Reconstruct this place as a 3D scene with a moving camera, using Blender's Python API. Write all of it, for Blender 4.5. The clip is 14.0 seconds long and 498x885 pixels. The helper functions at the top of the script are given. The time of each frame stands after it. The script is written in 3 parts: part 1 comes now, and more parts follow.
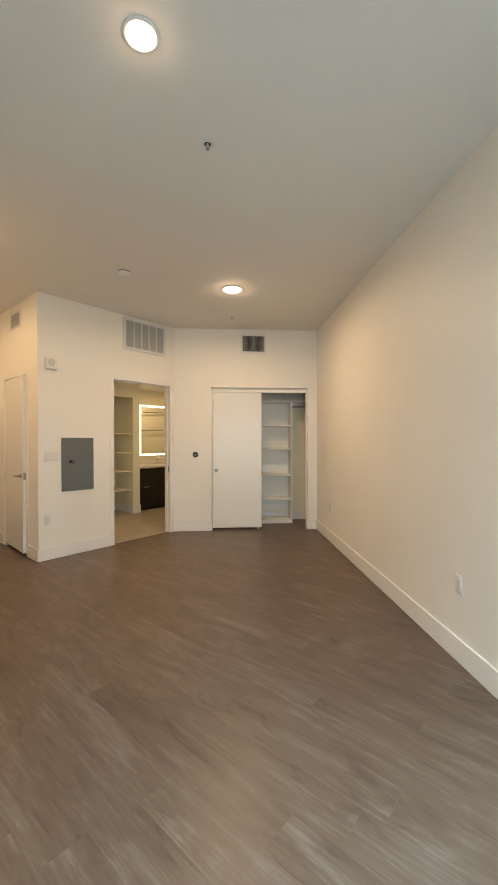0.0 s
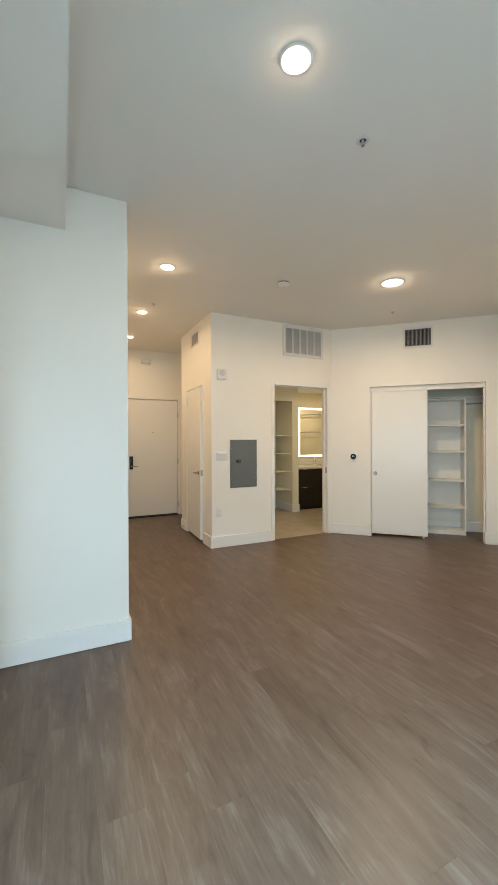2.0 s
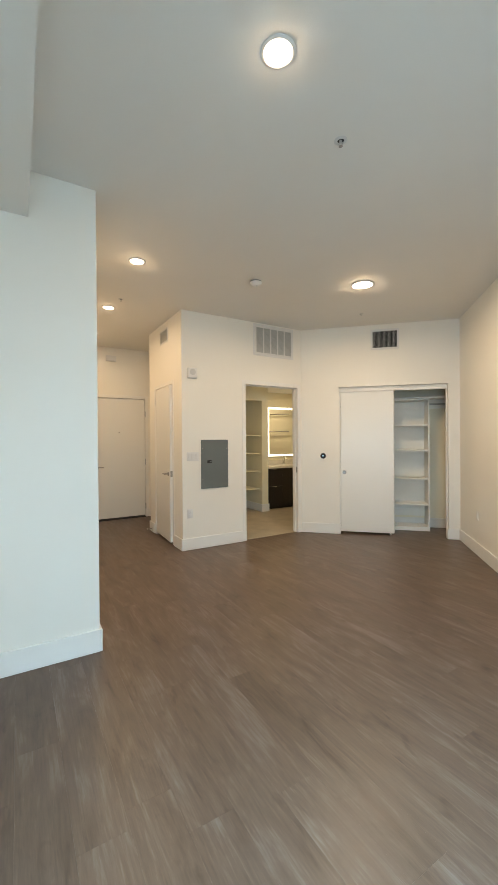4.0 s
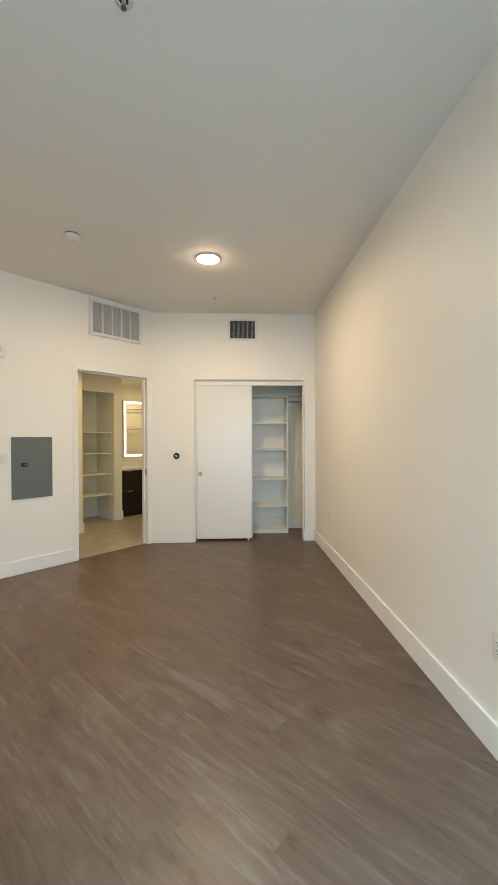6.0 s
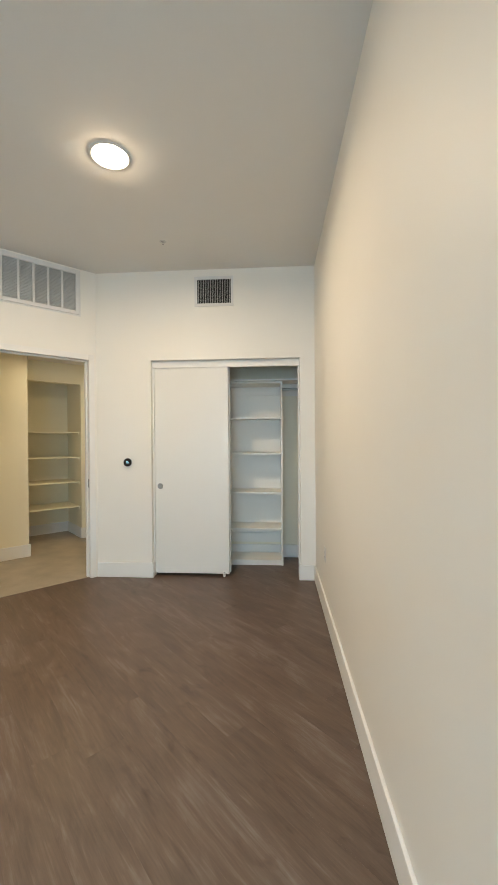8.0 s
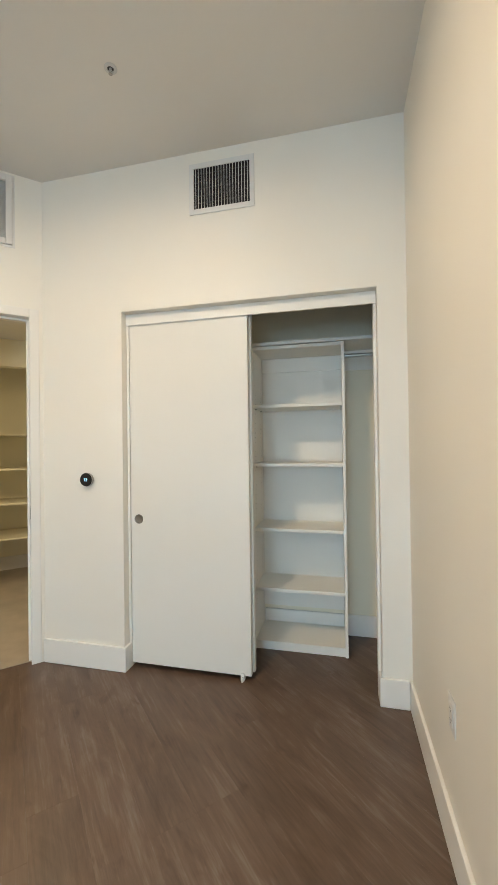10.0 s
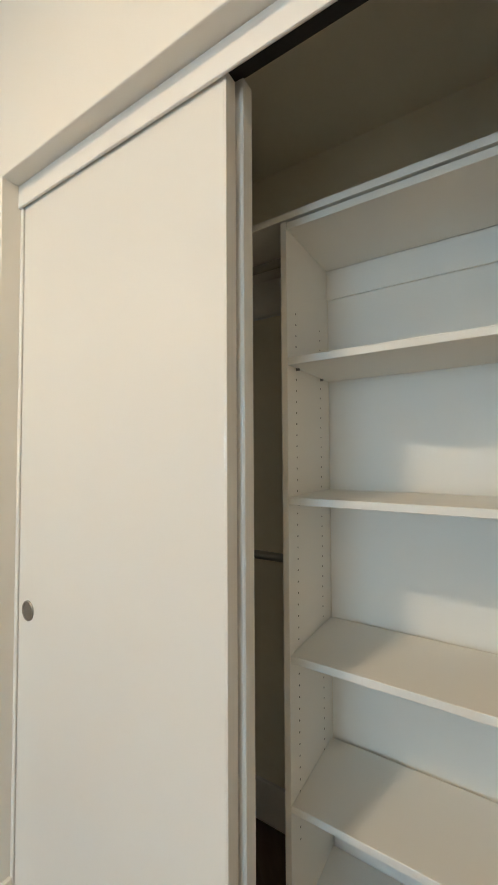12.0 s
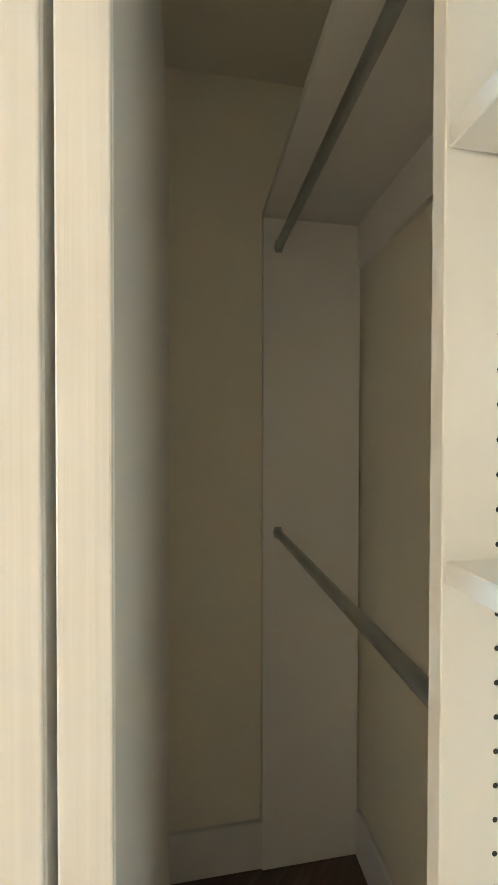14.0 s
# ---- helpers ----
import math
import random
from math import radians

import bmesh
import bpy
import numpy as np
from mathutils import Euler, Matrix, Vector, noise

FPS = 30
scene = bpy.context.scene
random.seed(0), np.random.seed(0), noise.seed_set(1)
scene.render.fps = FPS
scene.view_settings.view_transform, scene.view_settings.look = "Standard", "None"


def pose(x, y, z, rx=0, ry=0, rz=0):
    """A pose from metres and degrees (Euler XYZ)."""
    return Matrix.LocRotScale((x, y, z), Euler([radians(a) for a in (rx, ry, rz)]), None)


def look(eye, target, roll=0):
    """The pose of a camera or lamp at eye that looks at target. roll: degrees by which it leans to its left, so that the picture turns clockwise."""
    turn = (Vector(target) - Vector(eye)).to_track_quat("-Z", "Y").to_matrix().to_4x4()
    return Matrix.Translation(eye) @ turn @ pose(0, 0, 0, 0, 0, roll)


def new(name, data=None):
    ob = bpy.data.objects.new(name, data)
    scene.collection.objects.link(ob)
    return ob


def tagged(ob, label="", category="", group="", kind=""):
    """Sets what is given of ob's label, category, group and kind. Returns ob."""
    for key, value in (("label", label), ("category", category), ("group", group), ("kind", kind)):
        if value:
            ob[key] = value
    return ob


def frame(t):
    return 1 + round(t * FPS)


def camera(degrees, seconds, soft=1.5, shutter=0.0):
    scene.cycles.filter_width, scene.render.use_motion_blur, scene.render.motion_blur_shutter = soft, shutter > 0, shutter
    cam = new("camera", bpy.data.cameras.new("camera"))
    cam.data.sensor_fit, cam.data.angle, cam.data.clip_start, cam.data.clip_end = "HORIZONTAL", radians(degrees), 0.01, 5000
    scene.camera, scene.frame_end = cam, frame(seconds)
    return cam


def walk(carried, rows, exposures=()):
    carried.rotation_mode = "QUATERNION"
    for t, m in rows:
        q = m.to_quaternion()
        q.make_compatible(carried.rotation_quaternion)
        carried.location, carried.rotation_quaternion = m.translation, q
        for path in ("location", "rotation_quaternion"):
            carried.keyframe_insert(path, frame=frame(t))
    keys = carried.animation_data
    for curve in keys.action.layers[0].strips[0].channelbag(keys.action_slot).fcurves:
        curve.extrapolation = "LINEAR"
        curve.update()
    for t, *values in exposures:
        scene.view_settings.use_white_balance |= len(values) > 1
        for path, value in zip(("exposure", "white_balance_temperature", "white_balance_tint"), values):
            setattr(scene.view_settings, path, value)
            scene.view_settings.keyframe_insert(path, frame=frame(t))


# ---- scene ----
cam = camera(65.5, 14.0)
PATH = [
    (0, (-0.035, -0.156, 1.377), (0.108, 1.839, 1.361), -0.1),
    (0.5, (-0.021, -0.169, 1.376), (-0.112, 1.828, 1.359), -0.2),
    (1, (0.001, -0.184, 1.364), (-0.314, 1.791, 1.357), -0.4),
    (1.5, (0.001, -0.189, 1.372), (-0.505, 1.746, 1.366), -0.3),
    (2, (-0.006, -0.191, 1.375), (-0.661, 1.699, 1.37), -0.2),
    (2.2, (-0.019, -0.189, 1.383), (-0.721, 1.684, 1.376), -0.3),
    (2.9, (-0.049, -0.188, 1.387), (-0.795, 1.667, 1.379), -0.3),
    (3.6, (-0.086, -0.177, 1.387), (-0.707, 1.724, 1.379), -0.4),
    (4.3, (-0.089, -0.14, 1.38), (-0.453, 1.826, 1.374), -0.4),
    (4.5, (-0.073, -0.109, 1.361), (-0.348, 1.872, 1.359), -0.4),
    (5, (0.034, 0.025, 1.366), (-0.06, 2.022, 1.353), -0.3),
    (5.5, (0.155, 0.234, 1.379), (0.187, 2.233, 1.36), -0.3),
    (6, (0.29, 0.539, 1.373), (0.386, 2.536, 1.354), -0.2),
    (6.5, (0.468, 0.857, 1.361), (0.596, 2.853, 1.327), -0.3),
    (7, (0.692, 1.189, 1.351), (0.776, 3.187, 1.312), -0.4),
    (7.5, (0.889, 1.541, 1.362), (0.882, 3.541, 1.334), -0.4),
    (8, (1.048, 1.924, 1.368), (0.911, 3.919, 1.353), -0.4),
    (8.2, (1.092, 2.085, 1.364), (0.901, 4.076, 1.355), -0.5),
    (10.3, (1.08, 3.868, 1.345), (0.568, 5.801, 1.368), -0.5),
    (10.5, (1.076, 4.046, 1.351), (0.515, 5.966, 1.379), -0.3),
    (11, (1.086, 4.461, 1.349), (0.387, 6.335, 1.380), -0.3),
    (11.5, (1.056, 4.842, 1.336), (0.192, 6.644, 1.387), -0.4),
    (12, (1.014, 5.155, 1.338), (-0.059, 6.841, 1.411), -0.3),
    (12.5, (0.972, 5.44, 1.351), (-0.387, 6.904, 1.404), 0.0),
    (13, (0.876, 5.642, 1.356), (-0.761, 6.791, 1.37), 0.1),
    (13.5, (0.85, 5.815, 1.353), (-1.025, 6.511, 1.335), 0.0),
    (14, (0.847, 5.886, 1.337), (-1.128, 6.199, 1.309), 0.1),
]
EXPOSURES = [  # seconds, stops, kelvin, tint
    (0.0, -0.53, 7900, 19), (0.5, -0.48, 7150, 14.5), (1.0, -0.45, 6950, 13.5), (1.5, -0.41, 6800, 13.5), (2.2, -0.35, 6800, 13.5), (4.5, -0.38, 6900, 13.5),
    (5.5, -0.33, 6800, 13), (8.0, -0.21, 6350, 11.5), (10.5, -0.12, 6300, 11), (11.0, -0.14, 6300, 11), (12.0, -0.11, 6400, 11.5), (12.6, 0.12, 6350, 10), (13.0, 0.34, 6350, 9), (13.5, 0.98, 6250, 9), (14.0, 1.47, 6150, 9)]
walk(cam, [(t, look(eye, target, roll)) for t, eye, target, roll in PATH], EXPOSURES)

# ---- world, sun, lights ----
world = bpy.data.worlds.new("world")
scene.world = world
world.use_nodes = True
wn = world.node_tree
sky = wn.nodes.new("ShaderNodeTexSky")
sky.sky_type = 'NISHITA'
sky.sun_disc = False
sky.sun_elevation = radians(50)
sky.sun_rotation = radians(40)
wn.nodes["Background"].inputs[1].default_value = 0.08
wn.links.new(sky.outputs[0], wn.nodes["Background"].inputs[0])

WARM = (1.0, 0.77, 0.50)
WARMER = (1.0, 0.73, 0.43)
COOL = (0.55, 0.82, 1.0)
HALL = pose(0, 0, 0, 0, 0, 45)      # x: along the diagonal walls, y: down the hall
CEIL = 3.04
BATH_CEIL = 2.42


def area(name, m, power, color, sx, sy=None, spread=180):
    data = bpy.data.lights.new(name, 'AREA')
    data.energy, data.color = power, color
    data.spread = math.radians(spread if sy else 172)
    data.shape, data.size = ('RECTANGLE' if sy else 'DISK'), sx
    if sy:
        data.size_y = sy
    ob = new(name, data)
    ob.matrix_world = m
    return ob


LAMPS = [  # x, y, lens radius, watts
    (-0.36, 1.475, 0.066, 7.5), (0.09, 4.15, 0.108, 37),
    (-1.94, 3.04, 0.066, 11), (-2.92, 4.05, 0.066, 10), (-3.80, 4.98, 0.066, 10)]
for lx, ly, lr, watts in LAMPS:
    tint = WARM if lx > -1 else WARMER
    area("lamp_light", pose(lx, ly, CEIL - 0.018), watts * 0.95, tint, lr * 1.9)
    # added point lamp below each lens: a halo on the ceiling, brighter tops of the walls
    side = bpy.data.lights.new("lens_halo_fill", 'POINT')
    side.energy, side.color, side.shadow_soft_size = watts * 0.11, tint, 0.02
    new("lens_halo_fill", side).matrix_world = pose(lx, ly, CEIL - 0.032)
# skylight falling in through the window behind
area("window_light", pose(0.6, -1.02, 1.35, 45, 0, -4), 104, COOL, 1.6, 2.4)
# added narrow blue lamp outside the window, brightens the near floor
area("near_floor_fill", pose(1.05, -2.1, 3.55, 37, 0, -3), 190, (0.38, 0.71, 1.0), 1.2, 1.2, 64)
# bathroom ceiling lamp above the vanity, out of view
area("bath_light", HALL @ pose(4.75, 6.1, BATH_CEIL - 0.03), 9, (1.0, 0.80, 0.50), 0.16)
# added unseen fill inside the doorway, brightens the niche
area("bath_light", HALL @ pose(3.35, 5.25, BATH_CEIL - 0.03), 7, (1.0, 0.78, 0.45), 0.16)


# ---- materials ----
def mat(name, color, rough=0.5, metal=0.0, spec=0.5):
    m = bpy.data.materials.new(name)
    m.use_nodes = True
    b = m.node_tree.nodes["Principled BSDF"]
    b.inputs["Base Color"].default_value = (*color, 1)
    b.inputs["Roughness"].default_value = rough
    b.inputs["Metallic"].default_value = metal
    b.inputs["Specular IOR Level"].default_value = spec
    return m, m.node_tree, b


def painted(name, color, rough, grain, depth, stain=0.05, spec=0.4, uneven=1, cloud=1.3):
    """Paint with a fine roller texture and a faint cloudy unevenness."""
    m, nt, b = mat(name, color, rough, 0, spec)
    N, L = nt.nodes, nt.links
    tc = N.new("ShaderNodeNewGeometry")
    n1 = N.new("ShaderNodeTexNoise")
    n1.inputs["Scale"].default_value = grain
    n1.inputs["Detail"].default_value = 3
    n2 = N.new("ShaderNodeTexNoise")
    n2.inputs["Scale"].default_value = cloud
    n2.inputs["Detail"].default_value = 4
    L.new(tc.outputs["Position"], n1.inputs["Vector"])
    L.new(tc.outputs["Position"], n2.inputs["Vector"])
    bump = N.new("ShaderNodeBump")
    bump.inputs["Strength"].default_value = 0.35
    bump.inputs["Distance"].default_value = depth
    L.new(n1.outputs["Fac"], bump.inputs["Height"])
    L.new(bump.outputs["Normal"], b.inputs["Normal"])
    ramp = N.new("ShaderNodeMapRange")
    ramp.inputs["To Min"].default_value = 1 - stain
    ramp.inputs["To Max"].default_value = 1 + stain * 0.4
    L.new(n2.outputs["Fac"], ramp.inputs["Value"])
    mul = N.new("ShaderNodeVectorMath")
    mul.operation = 'SCALE'
    mul.inputs[0].default_value = color
    L.new(ramp.outputs[0], mul.inputs["Scale"])
    L.new(mul.outputs[0], b.inputs["Base Color"])
    rr = N.new("ShaderNodeMapRange")
    rr.inputs["To Min"].default_value = rough - 0.05 * uneven
    rr.inputs["To Max"].default_value = rough + 0.07 * uneven
    L.new(n2.outputs["Fac"], rr.inputs["Value"])
    L.new(rr.outputs[0], b.inputs["Roughness"])
    return m


WALL = painted("wall_paint", (0.868, 0.838, 0.772), 0.5, 260, 0.0006, 0.05, 0.5)
# wall paint yellowed for bathroom and closet: the olive cast of dim light in colour
CREAM = painted("cream_olive_cast", (0.89, 0.83, 0.645), 0.7, 240, 0.0008)
CLOSET_TINTED = painted("closet_shade_tint", (0.885, 0.835, 0.685), 0.7, 240, 0.0008)
CEILING = painted("ceiling_paint", (0.78, 0.76, 0.72), 0.75, 220, 0.001)
TRIM = painted("trim_paint", (0.85, 0.835, 0.80), 0.42, 90, 0.0003, 0.03)
DOOR = painted("door_paint", (0.825, 0.81, 0.765), 0.28, 140, 0.00005, 0.03, 0.5, 0)
MELAMINE = painted("melamine", (0.88, 0.858, 0.80), 0.45, 400, 0.0001, 0.02)
PLASTIC = painted("white_plastic", (0.76, 0.75, 0.73), 0.4, 300, 0.0001, 0.02)
GREY = painted("grey_enamel", (0.145, 0.165, 0.165), 0.42, 500, 0.0003, 0.05)
DARKWOOD = painted("espresso_laminate", (0.015, 0.011, 0.009), 0.4, 60, 0.0003, 0.2)
QUARTZ = painted("quartz", (0.72, 0.69, 0.63), 0.25, 80, 0.0001, 0.06)
RUBBER = mat("black_rubber", (0.015, 0.015, 0.016), 0.6)[0]
BLACK = mat("black_gloss", (0.008, 0.008, 0.01), 0.12)[0]
STEEL = mat("brushed_steel", (0.36, 0.35, 0.33), 0.32, 1.0)[0]
ROD = mat("satin_rod", (0.42, 0.43, 0.41), 0.3, 0.85)[0]
CHROME = mat("chrome", (0.7, 0.7, 0.7), 0.12, 1.0)[0]
SATIN = mat("satin_chrome", (0.50, 0.51, 0.52), 0.38, 0.55)[0]
MIRROR = mat("mirror", (0.86, 0.87, 0.86), 0.02, 1.0)[0]
BLADE = mat("shaded_blade", (0.045, 0.045, 0.047), 0.6)[0]
DARK = mat("duct_dark", (0.02, 0.02, 0.022), 0.8)[0]
FILTER = painted("grille_grey", (0.54, 0.545, 0.53), 0.55, 300, 0.0004, 0.08)


def brushed_edge():
    """Painted solid-wood lipping: upright brush marks and a little open grain."""
    m, nt, b = mat("painted_lipping", (0.80, 0.775, 0.725), 0.42, 0, 0.45)
    N, L = nt.nodes, nt.links
    geo = N.new("ShaderNodeNewGeometry")
    out = []
    for scale in ((260, 260, 3.0), (90, 90, 1.1)):
        mp = N.new("ShaderNodeMapping")
        mp.inputs["Scale"].default_value = scale
        n = N.new("ShaderNodeTexNoise")
        n.inputs["Scale"].default_value = 1.0
        n.inputs["Detail"].default_value = 4
        L.new(geo.outputs["Position"], mp.inputs[0])
        L.new(mp.outputs[0], n.inputs["Vector"])
        out.append(n.outputs["Fac"])
    add = N.new("ShaderNodeMath")
    L.new(out[0], add.inputs[0])
    L.new(out[1], add.inputs[1])
    tone = N.new("ShaderNodeMapRange")
    for key, val in (("From Min", 0.6), ("From Max", 1.4), ("To Min", 0.93), ("To Max", 1.04)):
        tone.inputs[key].default_value = val
    L.new(add.outputs[0], tone.inputs["Value"])
    mul = N.new("ShaderNodeVectorMath")
    mul.operation = 'SCALE'
    mul.inputs[0].default_value = (0.80, 0.775, 0.725)
    L.new(tone.outputs[0], mul.inputs["Scale"])
    L.new(mul.outputs[0], b.inputs["Base Color"])
    bump = N.new("ShaderNodeBump")
    bump.inputs["Strength"].default_value = 0.4
    bump.inputs["Distance"].default_value = 0.0006
    L.new(add.outputs[0], bump.inputs["Height"])
    L.new(bump.outputs["Normal"], b.inputs["Normal"])
    return m


LIPPING = brushed_edge()
PALE = painted("pale_grey_plastic", (0.60, 0.60, 0.59), 0.5, 300, 0.0002, 0.03)


def glow(name, color, strength):
    m = bpy.data.materials.new(name)
    m.use_nodes = True
    nt = m.node_tree
    nt.nodes.clear()
    e = nt.nodes.new("ShaderNodeEmission")
    e.inputs[0].default_value = (*color, 1)
    e.inputs[1].default_value = strength
    o = nt.nodes.new("ShaderNodeOutputMaterial")
    nt.links.new(e.outputs[0], o.inputs[0])
    return m


LENS = glow("lamp_lens", (1.0, 0.86, 0.66), 14)
LED = glow("mirror_led", (1.0, 0.88, 0.58), 4.5)
DIGITS = glow("digits", (0.45, 0.80, 1.0), 2.4)

GLASS = bpy.data.materials.new("clear_glass")
GLASS.use_nodes = True
_g = GLASS.node_tree.nodes["Principled BSDF"]
_g.inputs["Roughness"].default_value = 0.02
_g.inputs["Transmission Weight"].default_value = 1.0
_g.inputs["IOR"].default_value = 1.45


def wood_floor():
    """Embossed vinyl planks: each has its own stretch of print, with soft cloudy figure, long grain and a few thin pale lines."""
    m, nt, b = mat("vinyl_plank", (0.16, 0.12, 0.095), 0.42, 0, 0.5)
    N, L = nt.nodes, nt.links
    tc = N.new("ShaderNodeTexCoord")
    info = N.new("ShaderNodeObjectInfo")
    comb = N.new("ShaderNodeCombineXYZ")
    for i, k in enumerate((37.0, 91.0, 13.0)):
        mm = N.new("ShaderNodeMath")
        mm.operation = 'MULTIPLY'
        mm.inputs[1].default_value = k
        L.new(info.outputs["Random"], mm.inputs[0])
        L.new(mm.outputs[0], comb.inputs[i])
    add = N.new("ShaderNodeVectorMath")
    L.new(tc.outputs["Object"], add.inputs[0])
    L.new(comb.outputs[0], add.inputs[1])

    def streak(sx, sy, detail, dist, rough=0.6):
        mp = N.new("ShaderNodeMapping")
        mp.inputs["Scale"].default_value = (sx, sy, 1)
        L.new(add.outputs[0], mp.inputs[0])
        n = N.new("ShaderNodeTexNoise")
        n.inputs["Scale"].default_value = 1.0
        n.inputs["Detail"].default_value = detail
        n.inputs["Roughness"].default_value = rough
        n.inputs["Distortion"].default_value = dist
        L.new(mp.outputs[0], n.inputs["Vector"])
        return n.outputs["Fac"]

    def span(v, f0, f1, t0, t1):
        x = N.new("ShaderNodeMapRange")
        for key, val in (("From Min", f0), ("From Max", f1), ("To Min", t0), ("To Max", t1)):
            x.inputs[key].default_value = val
        L.new(v, x.inputs["Value"])
        return x.outputs[0]

    def total(*vs):
        out = vs[0]
        for v in vs[1:]:
            x = N.new("ShaderNodeMath")
            L.new(out, x.inputs[0])
            L.new(v, x.inputs[1])
            out = x.outputs[0]
        return out
    figure = streak(5.5, 1.6, 6, 1.6)         # broad cloudy patches along the board
    grain = streak(24, 1.7, 5, 0.8)         # long soft grain
    fine = streak(100, 5.0, 4, 0.4, 0.75)    # hairlines
    lime = streak(48, 3.2, 6, 0.9, 0.68)    # thin pale limed lines
    knot = streak(11, 4.0, 3, 0.9)          # small dark knots
    v = total(span(figure, 0.25, 0.75, 0.22, 0.53), span(grain, 0.25, 0.75, -0.12, 0.12), span(fine, 0.25, 0.75, -0.08, 0.08),
              span(lime, 0.54, 0.70, 0.0, 0.10), span(knot, 0.60, 0.78, 0.0, -0.20), span(info.outputs["Random"], 0, 1, -0.025, 0.025))
    ramp = N.new("ShaderNodeValToRGB")
    e = ramp.color_ramp.elements
    e[0].position, e[0].color = 0.10, (0.062, 0.039, 0.027, 1)
    e[1].position, e[1].color = 0.80, (0.258, 0.226, 0.206, 1)
    c = ramp.color_ramp.elements.new(0.42)
    c.color = (0.131, 0.086, 0.061, 1)
    L.new(v, ramp.inputs[0])
    L.new(ramp.outputs[0], b.inputs["Base Color"])
    L.new(span(grain, 0.25, 0.75, 0.30, 0.46), b.inputs["Roughness"])
    bump = N.new("ShaderNodeBump")
    bump.inputs["Strength"].default_value = 0.3
    bump.inputs["Distance"].default_value = 0.0007
    L.new(total(fine, lime), bump.inputs["Height"])
    L.new(bump.outputs["Normal"], b.inputs["Normal"])
    return m


PLANK = wood_floor()
TILE = painted("stone_tile", (0.44, 0.38, 0.30), 0.4, 60, 0.0002, 0.45, 0.4, 1, 4.5)
SUBFLOOR = mat("subfloor", (0.05, 0.04, 0.03), 0.8)[0]
OUTSIDE = painted("outside_ground", (0.25, 0.25, 0.24), 0.9, 5, 0.01, 0.2)


# ---- mesh helpers ----
def box(bm, x0, x1, y0, y1, z0, z1, bevel=0.0, seg=1):
    m = Matrix.LocRotScale(((x0 + x1) / 2, (y0 + y1) / 2, (z0 + z1) / 2), None, (abs(x1 - x0), abs(y1 - y0), abs(z1 - z0)))
    made = bmesh.ops.create_cube(bm, size=1, matrix=m)
    if bevel:
        edges = {e for v in made["verts"] for e in v.link_edges}
        bmesh.ops.bevel(bm, geom=list(edges), offset=bevel, segments=seg, affect='EDGES', profile=0.5)
    return bm


def cyl(bm, center, axis, r0, r1, length, seg=32, bevel=0.0):
    """A cylinder or cone from center along axis."""
    m = Matrix.Translation(center) @ Vector(axis).to_track_quat('Z', 'Y').to_matrix().to_4x4() @ Matrix.Translation((0, 0, length / 2))
    made = bmesh.ops.create_cone(bm, cap_ends=True, segments=seg, radius1=r0, radius2=r1, depth=length, matrix=m)
    if bevel:
        faces = {f for v in made["verts"] for f in v.link_faces if len(f.verts) > 4}
        edges = {e for f in faces for e in f.edges}
        bmesh.ops.bevel(bm, geom=list(edges), offset=bevel, segments=2, affect='EDGES', profile=0.5)
    return bm


def lathe(bm, points, center, axis, seg=40, caps=True):
    """A turned shape: points are (radius, height) along axis."""
    m = Matrix.Translation(center) @ Vector(axis).to_track_quat('Z', 'Y').to_matrix().to_4x4()
    rings = []
    for rad, h in points:
        rings.append([bm.verts.new(m @ Vector((rad * math.cos(2 * math.pi * i / seg), rad * math.sin(2 * math.pi * i / seg), h))) for i in range(seg)])
    for a, b in zip(rings, rings[1:]):
        for i in range(seg):
            bm.faces.new((a[i], a[(i + 1) % seg], b[(i + 1) % seg], b[i]))
    if caps and points[0][0] > 1e-6:
        bm.faces.new(list(reversed(rings[0])))
    if caps and points[-1][0] > 1e-6:
        bm.faces.new(rings[-1])
    bmesh.ops.recalc_face_normals(bm, faces=bm.faces)
    return bm


def tube(bm, pts, rad, seg=12):
    """A round bar through points."""
    for a, b in zip(pts, pts[1:]):
        a, b = Vector(a), Vector(b)
        cyl(bm, a, b - a, rad, rad, (b - a).length, seg)
    return bm


def part(name, bm, material, parent=None, label="", smooth=False):
    me = bpy.data.meshes.new(name)
    bm.normal_update()
    bm.to_mesh(me)
    bm.free()
    me.materials.append(material)
    if smooth:
        me.polygons.foreach_set("use_smooth", [True] * len(me.polygons))
        me.set_sharp_from_angle(angle=radians(35))
    ob = new(name, me)
    if parent:
        ob.parent = parent
    return tagged(ob, label)


def B(*boxes, bevel=0.0, seg=1):
    bm = bmesh.new()
    for b in boxes:
        box(bm, *b, bevel=bevel, seg=seg)
    return bm


def thing(name, m, label, category, group="", kind=""):
    ob = new(name)
    ob.matrix_world = m
    ob.empty_display_size = 0.1
    return tagged(ob, label, category, group, kind)


def struct(name, bm, material, label, category, m=None, smooth=False):
    ob = part(name, bm, material, None, "", smooth)
    if m is not None:
        ob.matrix_world = m
    return tagged(ob, label, category, "", "structure")


I4 = Matrix.Identity(4)


